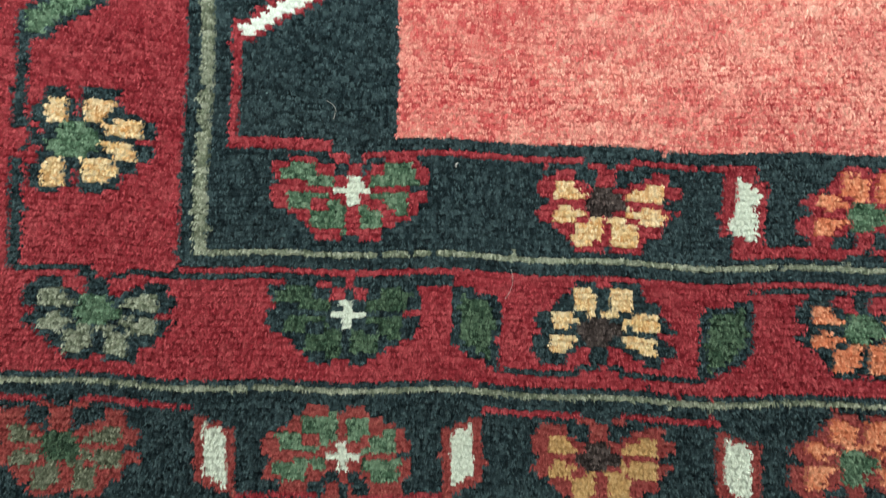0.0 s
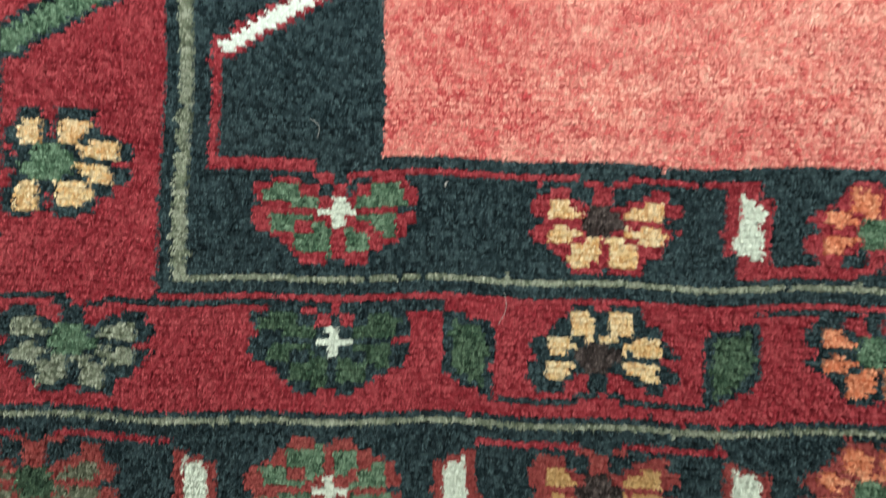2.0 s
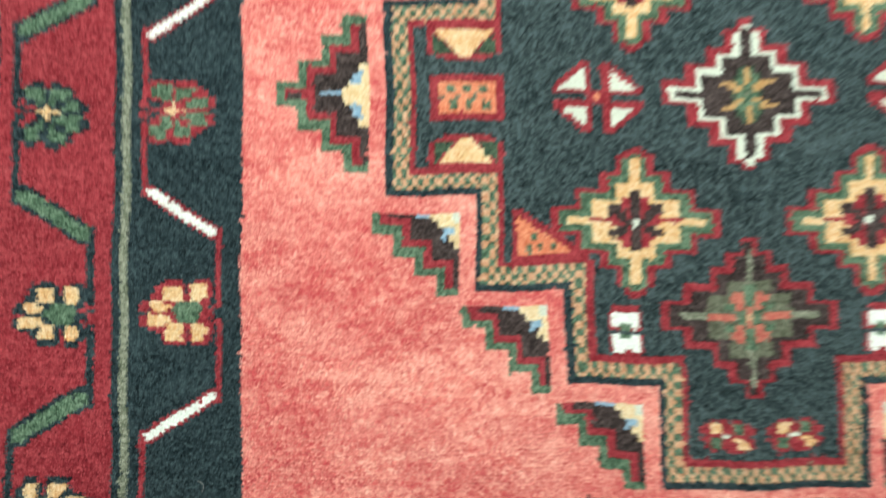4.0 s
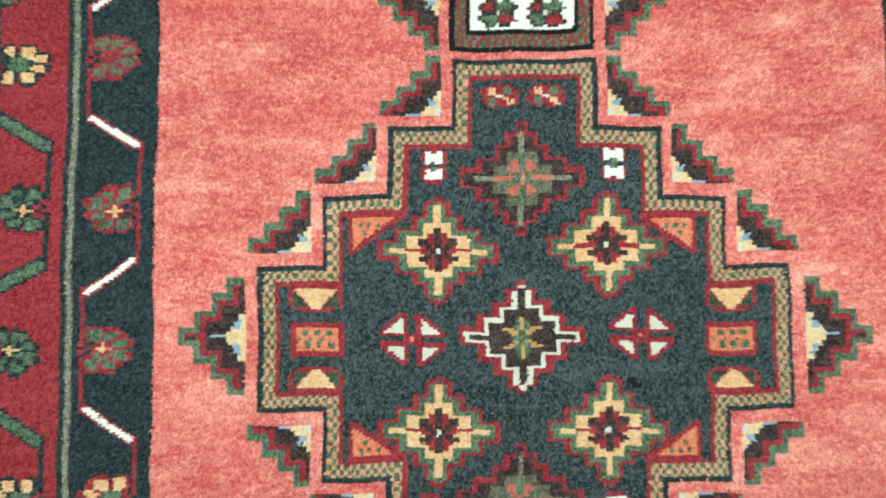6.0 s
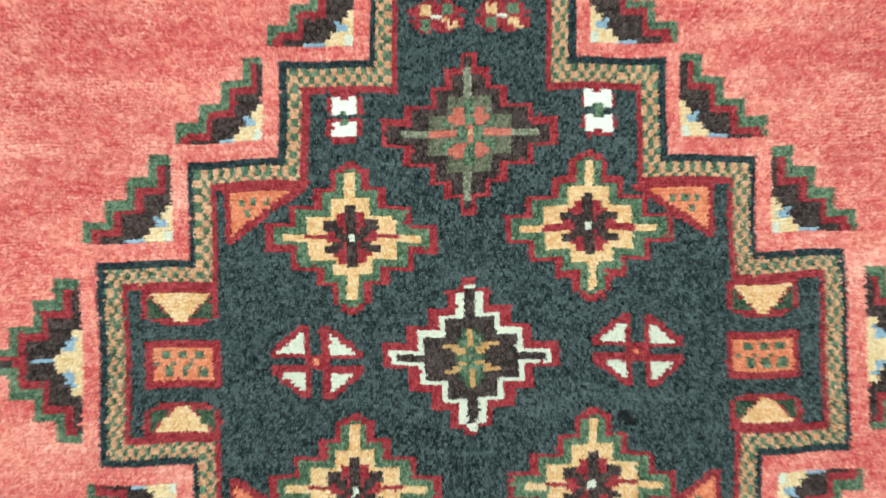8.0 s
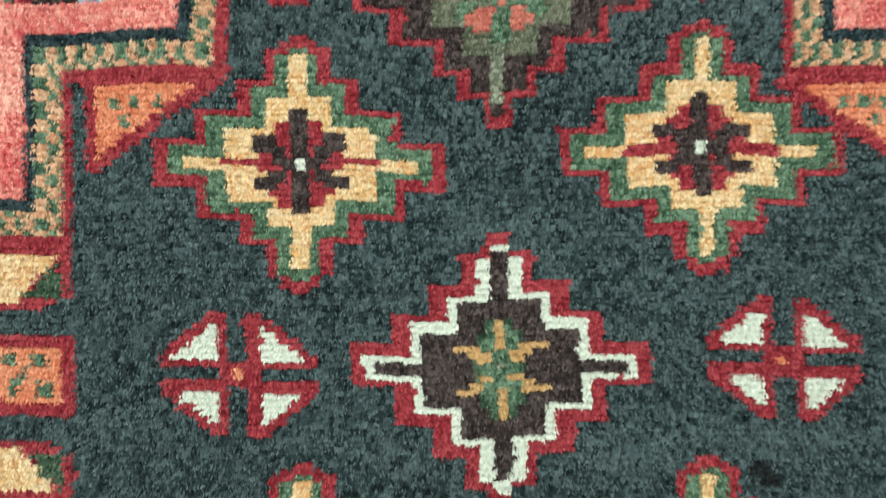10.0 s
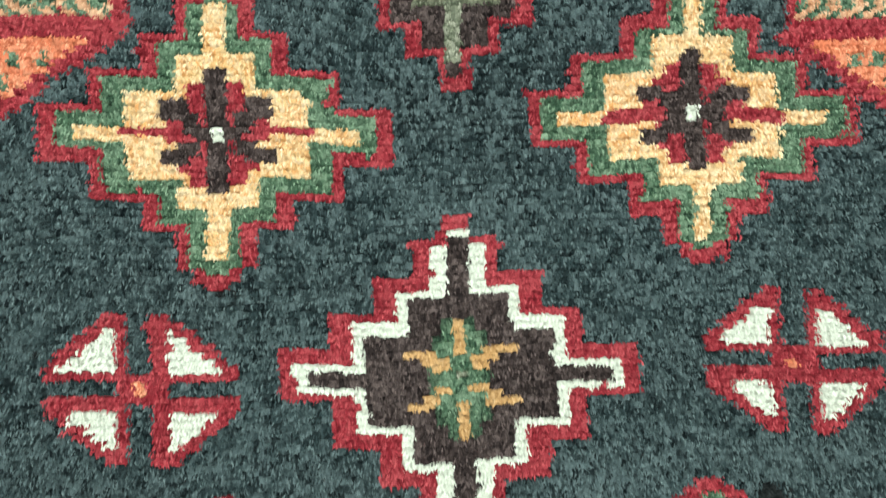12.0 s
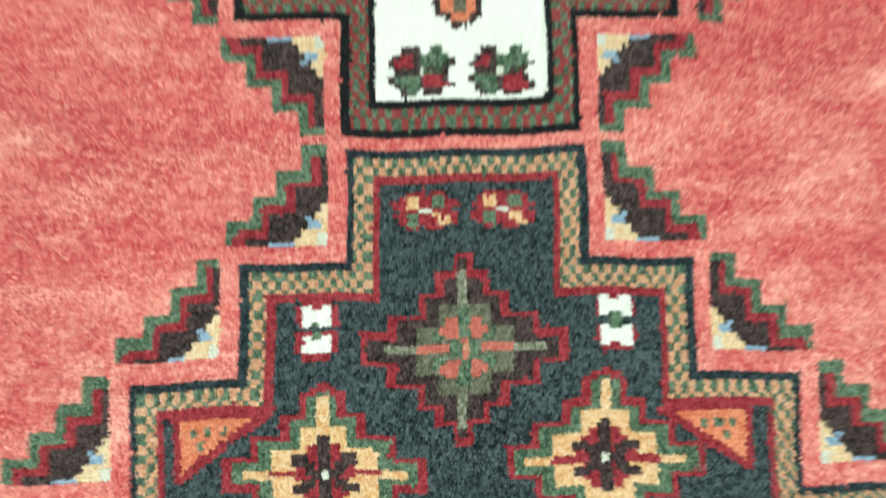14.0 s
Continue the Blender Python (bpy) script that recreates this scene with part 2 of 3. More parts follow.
PETALS = woven(24, "R8-10 R13-15", "R2-5 R10-12 R19-21", "R1-5 R10-12 R17-21", "R0-2 G3-5 R6-7 R10-12 R15-17 G18-20 R21-23", "R0-2 G3-6 R7-8 W9-12 R13-15 G16-20 R21-23",
               "R0-2 G3-7 R8 W9-13 R14 G15-20 R21-22", "R2-7 W8-14 R15-20", "R1-3 G4-5 R6-7 W8-14 G15 R16 G17-20 R21-23", "R0-2 G3-7 R8 W9-12 R13-14 G15-20 R21-22",
               "R1-2 G3-6 R7-8 G9-10 R11 G12-14 R15-16 G17-20 R21", "R3-6 G7-10 R11-12 G13-16 R17-20", "R4-6 G7-10 R11-12 G13-16 R17-20", "R5-6 G7-10 R11-12 G13-16 R17-18",
               "R6 G7-9 R10-12 G13-16 R17", "R7-10 R13-17")
SIDE_FLOWER = woven(24, "R8-11 R16-19", "R6-12 R14-20 G15-18", "R5-12 G7-11 R14-20 G15-18", "R5-12 G7-11 R14-20 G15-18", "R3-13 G7-11 R14-20 G15-18",
                    "R3-13 G7-11 R14-19 G15-17", "R1-19 G3-6 W11-16", "R0-18 G3-8 W10-17 R21-22", "R0-8 G4-7 R9-19 W9-17 R20", "R3-20 W9-16", "R0-18 G2-7 W10-16 R20",
                    "R0-19 G2-8 W11-15 R21-22", "R0-20 G2-6 G8-11 G15-17", "R2-12 G8-11 R14-20 G15-18", "R5-12 G7-11 R14-20 G15-18", "R6-12 G7-11 R14-19 G15-17", "R7-12 R15-18")
POSY = ["..rrr.rr..", ".ryyrrggr.", "rryyrrggrr", ".rrrwwrrr.", "rrggrryyrr", ".rggrrryyr", "..rr.rrr.."]
ROSE = ["..bbb..gg..", ".brrbggggg.", "brrrbggggvb", ".bbbbwgbvb.", "bggggbrrrb.", ".bgggbrrrrb", "..bgg.bbb.."]
ANY = {c: c for c in "grbysowvmhlndz"}

# grounds, from the outer edge inwards
begin("outer_guard", "navy wool outer guard stripe")
put(np.ones((H, W), bool), "n")
begin("main_border", "madder red wool main border")
for on in (False, True):
    mirrored(on)
    rect(-0.146, MIDX + 0.001, -0.0865, MIDY + 0.01, "r")
begin("outer_line", "olive grey line between dark edges")
for on in (False, True):
    mirrored(on)
    rect(-0.300, MIDX + 0.001, -0.0950, -0.0865, "n")
    rect(-0.300, MIDX + 0.001, -0.0914, -0.0893, "l")
    rect(-0.220, MIDX + 0.001, -0.150, -0.143, "r")
    rect(-0.154, -0.1445, -0.0865, MIDY + 0.01, "n")
    rect(-0.1515, -0.147, -0.0900, MIDY + 0.01, "l")
begin("inner_guard", "navy wool inner guard stripe")
for on in (False, True):
    mirrored(on)
    rect(-0.0755, MIDX + 0.001, -0.0468, MIDY + 0.01, "n")
begin("inner_line", "olive grey line between dark edges")
for on in (False, True):
    mirrored(on)
    rect(-0.0715, MIDX + 0.001, -0.0438, -0.0405, "l")
    rect(-0.0715, -0.0665, -0.0438, MIDY + 0.01, "l")
begin("field", "coral pink wool field with lighter flecks")
for on in (False, True):
    mirrored(on)
    rect(-0.0008, MIDX + 0.001, -0.0015, MIDY + 0.01, "k")


def flower(rows, cx, cy, w, h, outline, petal, heart, turn=0, flip=False, label=""):
    begin("flower", label, **{petal: "petal", heart: "heart"})
    chart(rows, cx, cy, w, h, {"R": outline, "G": petal, "W": heart}, turn, flip)


def side_flower(x, y, outline, petal, heart, turn, label):
    """A flower along the rug's side: its feelers point to the field (turn 3) or away from it (turn 1)."""
    if petal == "y":
        flower(SIDE_FLOWER, x + 0.0024 * (turn - 2), y, 0.0500, 0.0375, outline, petal, heart, 3 - turn, label=label)
    else:
        flower(BUTTERFLY, x + 0.0012 * (turn - 2), y, 0.039, 0.0445, outline, petal, heart, turn, label=label)


def bar(p, q, edge, core, wide, thin, label):
    begin("slanting_bar", label, i="core")
    line(p, q, wide, edge)
    line(p, q, thin, core)


def border(on):
    mirrored(on)
    # inner guard, along the side: a red line that swings between the lobes
    begin("vine", "thin red wavy line on navy")
    L, R, T = -0.0585, -0.0140, 0.0024
    for y0, y1, x in ((0.000, 0.040, L), (0.058, 0.156, R), (0.176, 0.274, L), (0.295, 0.393, R), (0.413, 0.511, L), (0.531, 0.629, R), (0.649, 0.70, L)):
        line((x, y0), (x, y1), 0.0030, "r")
        if y0 > 0.01 and y1 < 0.68:
            m = (y0 + y1) / 2
            into = 1 if x == L else -1
            line((x, m), (x + 0.006 * into, m), 0.0100, "n")
    for i, (y0, y1) in enumerate(((0.037, 0.060), (0.178, 0.154), (0.272, 0.297), (0.415, 0.391), (0.508, 0.533), (0.651, 0.627))):
        a, b = ((L + 0.004, y0), (R - 0.003, y1))
        bar(a, b, "r", "i", 0.0068, 0.0040, "ivory slanting bar edged in red")
    for y, petal, heart, t in ((0.109, "y", "g", 3), (0.226, "g", "y", 1), (0.340, "g", "y", 3), (0.465, "m", "e", 1), (0.580, "y", "g", 3)):
        side_flower(-0.0375, y, "r", petal, heart, t, "six-petalled woven flower edged in red")
    # inner guard, along the end
    begin("vine", "thin red wavy line on navy")
    for x0, x1, y in ((-0.0590, -0.024, -0.0030), (-0.007, 0.066, -0.0055), (0.083, 0.115, -0.0055), (0.129, 0.160, -0.0365), (0.176, 0.205, -0.0365),
                      (0.217, MIDX, -0.0055)):
        line((x0, y), (x1, y), 0.0024, "r")
    flower(BUTTERFLY, -0.0167, -0.0214, 0.0560, 0.0320, "r", "g", "w", label="green butterfly flower with an ivory heart")
    flower(PETALS, 0.0758, -0.0234, 0.0510, 0.0320, "r", "y", "b", label="yellow six-petalled flower with a brown heart")
    flower(PETALS, 0.1690, -0.0208, 0.0510, 0.0320, "r", "o", "g", flip=True, label="orange six-petalled flower with a green heart")
    flower(BUTTERFLY, 0.2600, -0.0215, 0.0540, 0.0320, "r", "g", "y", label="green butterfly flower with a yellow heart")
    for x, lean in ((0.1240, 0.001), (0.2130, -0.001)):
        begin("upright_bar", "ivory upright bar edged in red", w="core")
        line((x - lean, -0.0085), (x + lean, -0.0345), 0.0085, "r")
        rect(x - 0.0085, x - 0.004, -0.030, -0.006, "r")
        rect(x + 0.004, x + 0.0080, -0.037, -0.012, "r")
        poly([(x - 0.0042, -0.0290), (x + 0.0044, -0.0330), (x + 0.0044, -0.0135), (x - 0.0034, -0.0095)], "w")
    # main border, along the side: navy line, green leaves
    begin("vine", "thin navy wavy line on madder red")
    L, R = -0.1345, -0.0880
    for y0, y1, x in ((-0.046, 0.036, L), (0.060, 0.153, R), (0.176, 0.272, L), (0.295, 0.391, R), (0.413, 0.511, L), (0.531, 0.629, R), (0.649, 0.70, L)):
        line((x, y0), (x, y1), 0.0044, "n")
        m = (y0 + y1) / 2 if y0 > 0 else -0.006
        into = 1 if x == L else -1
        line((x, m), (x + 0.006 * into, m), 0.0100, "r")
    for y0, y1 in ((0.036, 0.060), (0.176, 0.153), (0.272, 0.295), (0.413, 0.391), (0.511, 0.531), (0.649, 0.629)):
        begin("leaf", "slanting green leaf edged in navy", g="leaf_blade", v="leaf_blade")
        line((L + 0.003, y0), (R - 0.003, y1), 0.0112, "n")
        line((L + 0.005, y0 + (y1 - y0) * 0.05), (R - 0.005, y0 + (y1 - y0) * 0.95), 0.0072, "g")
    for y, petal, heart, t in ((-0.006, "y", "g", 1), (0.107, "y", "g", 3), (0.223, "g", "y", 1), (0.340, "g", "y", 3), (0.458, "y", "g", 1), (0.580, "g", "y", 3)):
        side_flower(-0.1115 + (0.003 if y < 0 else 0), y, "n", petal, heart, t, "six-petalled woven flower edged in navy")
    # main border, along the end
    begin("vine", "thin navy wavy line on madder red")
    for x0, x1, y in ((-0.1345, -0.108, -0.0500), (-0.092, -0.023, -0.0500), (-0.009, 0.020, -0.0515), (0.042, 0.066, -0.0815), (0.084, 0.108, -0.0815),
                      (0.128, MIDX, -0.0510)):
        line((x0, y), (x1, y), 0.0026, "n")
    flower(PETALS, -0.1028, -0.0675, 0.0550, 0.0320, "n", "l", "g", label="olive grey butterfly flower edged in navy")
    flower(BUTTERFLY, -0.0172, -0.0655, 0.0550, 0.0320, "n", "v", "w", label="dark green butterfly flower with an ivory heart")
    flower(PETALS, 0.0756, -0.0655, 0.0510, 0.0310, "n", "y", "b", flip=True, label="yellow six-petalled flower with a brown heart")
    flower(PETALS, 0.1690, -0.0650, 0.0510, 0.0310, "n", "o", "g", label="orange six-petalled flower with a green heart")
    for x, s in ((0.0305, 1), (0.1190, -1)):
        begin("leaf", "upright green leaf edged in navy", g="leaf_blade", v="leaf_blade")
        poly([(x - 0.0095 * s, -0.0525), (x - 0.0095 * s, -0.0740), (x + 0.0095 * s, -0.0830), (x + 0.0095 * s, -0.0570)][::s], "n")
        poly([(x - 0.0060 * s, -0.0560), (x - 0.0060 * s, -0.0720), (x + 0.0060 * s, -0.0785), (x + 0.0060 * s, -0.0590)][::s], "v")
    # outer guard, along the end
    begin("vine", "thin red wavy line on navy")
    for x0, x1, y in ((-0.160, -0.122, -0.0960), (-0.106, -0.070, -0.0965), (0.036, 0.068, -0.0965), (0.086, 0.118, -0.0960), (-0.053, -0.026, -0.1280), (-0.008, 0.02, -0.1280),
                      (0.136, 0.16, -0.1260), (0.176, 0.20, -0.1260)):
        line((x0, y), (x1, y), 0.0026, "r")
    flower(PETALS, -0.1140, -0.1145, 0.0540, 0.0320, "e", "m", "v", label="moss grey butterfly flower edged in rose")
    flower(BUTTERFLY, -0.0175, -0.1120, 0.0540, 0.0320, "e", "g", "w", flip=True, label="green butterfly flower with an ivory heart")
    flower(PETALS, 0.0770, -0.1135, 0.0510, 0.0320, "e", "h", "b", label="ochre six-petalled flower with a brown heart")
    flower(PETALS, 0.1690, -0.1100, 0.0510, 0.0320, "e", "o", "g", flip=True, label="orange six-petalled flower with a green heart")
    for x, s in ((-0.0605, 1), (0.0270, -1), (0.1255, 1)):
        begin("upright_bar", "ivory upright bar edged in rose", w="core")
        poly([(x - 0.0077 * s, -0.0985), (x - 0.0077 * s, -0.1220), (x + 0.0077 * s, -0.1290), (x + 0.0077 * s, -0.1050)][::s], "e")
        poly([(x - 0.0042 * s, -0.1020), (x - 0.0042 * s, -0.1200), (x + 0.0042 * s, -0.1245), (x + 0.0042 * s, -0.1055)][::s], "w")


border(True)
border(False)
mirrored(False)

# ---- the stepped medallions ----
CX, CY = 0.2990, 0.2345
PROFILE = [(216.0, 59.5), (164.5, 115.5), (112.5, 171.0), (60.0, 229.5)]


def inset(sizes, d):
    return [(a - d, b - d) for a, b in sizes]


def medallion(cx, cy, ground, band_a, band_b, edge, rim, name, label):
    begin("medallion_band", "stepped outline band of " + label)
    steps(cx, cy, PROFILE, edge)
    steps(cx, cy, inset(PROFILE, 4.2), band_a)
    inner = np.zeros((H, W), bool)
    for hw, hh in inset(PROFILE, 4.2):
        inner |= (np.abs(U - cx) * 1000 < hw) & (np.abs(V - cy) * 1000 < hh)
    a, b = np.floor((U - cx) / 0.0034).astype(int), np.floor((V - cy) / 0.0048).astype(int)
    put(inner & ((a + b) % 2 == 0), band_b)
    steps(cx, cy, inset(PROFILE, 13.5), rim)
    begin(name, label)
    steps(cx, cy, inset(PROFILE, 17.0), ground)


medallion(0.298, 0.700, "i", "g", "e", "z", "z", "white_medallion_ground", "ivory wool medallion ground")
medallion(CX, CY, "d", "g", "p", "n", "r", "medallion_ground", "blue-green wool medallion ground")

# stepped corner ornaments in the notches, and the two points
def stair(u, v, rise_u, rise_v, d):
    return (u > -0.1) & (v > -0.1) & (np.floor((u + d) / rise_u) + np.floor((v + d) / rise_v) <= 3)


def corner_ornament(ex, ey, sx, sy):
    """A right-angled ornament with its corner at ex, ey; millimetres along its two legs."""
    begin("corner_ornament", "stepped triangle in green, red, brown and cream", r="red_step", b="brown_ground", q="cream_corner", w="ivory_corner", s="blue_fleck")
    u, v = (U - ex) * sx * 1000, (V - ey) * sy * 1000
    for d, dye in ((0.0, "g"), (4.8, "r"), (8.8, "b")):
        put(stair(u, v, 12.6, 12.4, d), dye)
    put((v > -0.1) & (v < 4.2) & (u > 41) & (u < 47), "r")
    put((u > -0.1) & (u < 3.6) & (v > 8) & (v < 45), "b")
    inside = (u > -0.1) & (v > -0.1)
    put(inside & (v < 2.2) & (u < 27), "s")
    put(inside & (np.floor(u / 3.2) * 3.2 / 17 + np.floor(v / 4.2) * 4.2 / 21 < 0.82), "q")
    put(inside & (u < 4.8) & (v < 6.3), "w")
    put(inside & (u > 3.2) & (u < 9.6) & (v > 8.4) & (v < 12.6), "s")
    put(inside & (u > 8) & (u < 11.2) & (v > 12.6) & (v < 14.7), "s")


def point_ornament(ex, ey, sx):
    begin("point_ornament", "stepped point in green, red, brown and cream", r="red_step", b="brown_ground", q="cream_corner", w="ivory_corner", s="blue_fleck")
    u, v = (U - ex) * sx * 1000, np.abs(V - ey) * 1000
    for d, dye in ((0.0, "g"), (4.8, "r"), (8.8, "b")):
        put(stair(u, v + 5.0, 13.7, 13.0, d), dye)
    put((u > 40) & (u < 48) & (v < 2.4), "b")
    put((u > -0.1) & (u < 3.4) & (v > 17) & (v < 43), "b")
    put((u > 14) & (u < 29) & (v < 1.5), "s")
    base = (u > -0.1)
    put(base & (np.floor(u / 3.2) * 3.2 / 18 + np.floor(v / 4.2) * 4.2 / 24 < 0.88) & (v < 19), "q")
    put(base & (u > 4.8) & (u < 13) & (v > 6.3) & (v < 12.6) & (u + v * 0.5 < 15), "s")
    put(base & (u > 3.2) & (u < 6.4) & (v > 12.6) & (v < 14.7), "s")


for cx, cy in ((CX, CY), (0.298, 0.700)):
    for (wide, _), (_, high) in zip(PROFILE[1:], PROFILE[:-1]):
        for sx in (-1, 1):
            for sy in (-1, 1):
                corner_ornament(cx + sx * (wide + 9.0) / 1000, cy + sy * (high + 9.5) / 1000, sx, sy)
    for sx in (-1, 1):
        point_ornament(cx + sx * 0.2265, cy + 0.0005, sx)


def star(cx, cy):
    begin("star", "cream and green stepped star edged in red", g="green_band", y="cream_ray", b="brown_blossom", w="centre_dot")
    steps(cx, cy, [(49, 8.3), (35.4, 19.4), (20.4, 28.6), (11, 39), (7, 41.5), (3.5, 44.5)], "r")
    steps(cx, cy, [(45.5, 5.6), (32, 16.6), (16.6, 26), (7.2, 37.6), (3, 40.5)], "g")
    steps(cx, cy, [(40, 2), (26, 12), (12, 22), (2.7, 37)], "y")
    steps(cx, cy, [(15, 3), (11.5, 10), (8, 14.5)], "r")
    steps(cx, cy, [(3.2, 18), (7, 2.4)], "b")
    spots(cx, cy, 12.5, 6.8, 4.2, 2.4, "b")
    spots(cx, cy, 7.4, 4.6, 3.2, 2.1, "b")
    steps(cx, cy, [(26.5, 1.3)], "r")
    steps(cx, cy, [(9, 1.3)], "b")
    steps(cx, cy, [(1.8, 1.9)], "w")


for x, y in ((0.2280, 0.3040), (0.3660, 0.3080), (0.2280, 0.1590), (0.3650, 0.1590)):
    star(x, y)

begin("centre_lozenge", "brown stepped lozenge edged in ivory and red", w="ivory_band", b="brown_ground", v="green_heart", g="green_heart", h="ochre_ray", l="centre_dot")
DX, DY = 0.2950, 0.2345
steps(DX, DY, [(51.5, 7.5), (36, 18.5), (23.5, 29), (12, 40), (4, 45)], "r")
steps(DX, DY, [(46.5, 5.0), (30.6, 15.6), (17.6, 25.2), (7.6, 38.4), (3.2, 41.8)], "w")
steps(DX, DY, [(43, 2.3), (27.3, 12.8), (14.2, 22.7), (3.6, 38.8)], "b")
steps(DX, DY, [(9, 6), (7.5, 12), (5, 16.5)], "v")
steps(DX, DY, [(6, 10), (4.5, 14)], "g")
spots(DX, DY, 13.0, 7.6, 3.4, 1.5, "h")
spots(DX, DY, 9.0, 5.6, 2.6, 2.0, "h")
spots(DX, DY, 5.6, 3.4, 2.4, 1.8, "h")
spots(DX, DY, 0.0, 12.0, 2.0, 5.6, "h")
steps(DX, DY, [(1.8, 1.2)], "l")

for y in (0.3640, 0.1040):
    begin("dark_star", "dark olive stepped star edged in red", b="brown_ground", m="olive_block", l="grey_line", g="green_heart", f="coral_spot", p="centre_dot")
    x = 0.2965 if y > 0.2 else 0.2935
    steps(x, y, [(51, 8), (37.5, 18), (22.5, 28.5), (13.5, 38), (5, 47)], "r")
    steps(x, y, [(47, 5.6), (33.5, 15.5), (18.5, 25.8), (9.5, 35), (2.5, 44)], "b")
    steps(x, y, [(24, 12), (12.5, 22)], "m")
    steps(x, y, [(40, 1.7), (2.2, 39)], "l")
    steps(x, y, [(7, 4.5), (2.8, 19)], "g")
    spots(x, y, 11, 6.5, 4, 2.6, "g")
    spots(x, y, 5.8, 10, 2.8, 5, "f")
    spots(x, y, 10, 9.8, 1.7, 2, "f")
    spots(x, y, 16, 0, 8, 2.2, "f")
    spots(x, y, 0, 3.8, 1.9, 1.8, "f")
    steps(x, y, [(1.8, 1.9)], "p")

for x, y in ((0.2060, 0.2320), (0.3920, 0.2360)):
    begin("cross_flower", "ivory four-part cross edged in red", w="ivory_quarter", o="centre_dot")
    for sx in (-1, 1):
        for sy in (-1, 1):
            SIDE[0] = U if sx > 0 else 2 * x - U
            keepv = V
            V = V if sy > 0 else 2 * y - V
            poly([(x + 0.0034, y + 0.0022), (x + 0.0265, y + 0.0022), (x + 0.0265, y + 0.0064), (x + 0.0082, y + 0.0215), (x + 0.0034, y + 0.0215)], "r")
            poly([(x + 0.0072, y + 0.0052), (x + 0.0225, y + 0.0052), (x + 0.0095, y + 0.0160), (x + 0.0072, y + 0.0160)], "w")
            V = keepv
    SIDE[0] = U
    steps(x, y, [(7, 3.6), (4, 5)], "r")
    steps(x, y, [(1.6, 1.4)], "o")

for x, y in ((0.2240, 0.3735), (0.3720, 0.3750), (0.2220, 0.0950), (0.3700, 0.0950)):
    begin("bow", "ivory bow-shaped motif edged in red", i="ivory_lobe", g="green_knot")
    steps(x, y, [(10, 11), (7.6, 14.5)], "r")
    steps(x, y, [(11, 1.6)], "d")
    spots(x, y, 0, 7.0, 7.8, 4.9, "i")
    spots(x, y, 0, 12.0, 2.4, 1.8, "r")
    spots(x, y, 0, 2.4, 2.8, 1.8, "g")

for x, y in ((0.2775, 0.4330), (0.3160, 0.4325), (0.2775, 0.0360), (0.3160, 0.0360)):
    begin("posy", "small red, cream and green posy", y="cream_petal", g="green_petal", w="centre_dot", b="dark_edge", v="green_petal")
    chart(POSY, x, y, 0.0320, 0.0200, ANY)

# boxes and triangles at the two ends
for sx in (-1, 1):
    x, y = (0.1295, 0.2335) if sx < 0 else (0.4650, 0.2335)
    begin("box_motif", "orange box with green spots edged in red", o="orange_ground", g="green_spot")
    steps(x, y, [(21, 13)], "r")
    steps(x, y, [(17, 9.6)], "o")
    for dx in (-9.5, 0, 9.5):
        steps(x + dx / 1000, y + 0.0042, [(2.5, 2.2)], "g")
        steps(x + dx / 1000 + 0.0015, y - 0.0044, [(2.5, 2.2)], "g")
        steps(x + dx / 1000 - 0.005, y, [(1.6, 1.4)], "m")
    for sy in (-1, 1):
        begin("triangle_motif", "cream triangle with green sides edged in red", y="cream_triangle", v="green_side")
        keepv = V
        V = V if sy < 0 else 2 * y - V
        base = y - 0.0395
        poly([(x - 0.021, base - 0.0035), (x + 0.021, base - 0.0035), (x + 0.021, base + 0.0170), (x - 0.021, base + 0.0170)], "r")
        poly([(x - 0.018, base + 0.001), (x + 0.018, base + 0.001), (x + 0.018, base + 0.0135), (x - 0.018, base + 0.0135)], "v")
        poly([(x - 0.022, base + 0.012), (x - 0.010, base + 0.0175), (x - 0.022, base + 0.0175)], "d")
        poly([(x + 0.022, base + 0.012), (x + 0.022, base + 0.0175), (x + 0.010, base + 0.0175)], "d")
        poly([(x - 0.0195, base - 0.001), (x + 0.0195, base - 0.001), (x + 0.002, base + 0.0165), (x - 0.002, base + 0.0165)], "r")
        poly([(x - 0.0168, base - 0.0002), (x + 0.0168, base - 0.0002), (x + 0.0022, base + 0.0158), (x - 0.0022, base + 0.0158)], "y")
        V = keepv
    for sy in (-1, 1):
        begin("corner_triangle", "orange triangle with green specks edged in red", o="orange_ground", g="green_speck")
        keepv = V
        V = V if sy > 0 else 2 * CY - V
        SIDE[0] = U if sx < 0 else 2 * 0.2975 - U
        poly([(0.1560, 0.3335), (0.1560, 0.3010), (0.1590, 0.3010), (0.2030, 0.3318), (0.2030, 0.3335)], "r")
        poly([(0.1590, 0.3300), (0.1590, 0.3060), (0.1930, 0.3300)], "o")
        for px, py in ((0.1655, 0.3245), (0.1725, 0.3255), (0.1690, 0.3190), (0.1795, 0.3245)):
            steps(px, py, [(1.8, 2.0)], "g")
        SIDE[0] = U
        V = keepv

# small ragged patches of nearly black wool in the medallion
for x, y, a, b in ((0.2310, 0.2575, 5.5, 3.0), (0.3850, 0.1960, 8.0, 5.0), (0.1780, 0.2400, 2.0, 3.0), (0.2560, 0.2900, 5.0, 2.0)):
    begin("dark_patch", "small patch of nearly black wool")
    put(((U - x) / a) ** 2 + ((V - y) / b) ** 2 < 1e-6 * 1.5 * (rough.random((H, W)) - 0.35), "z")

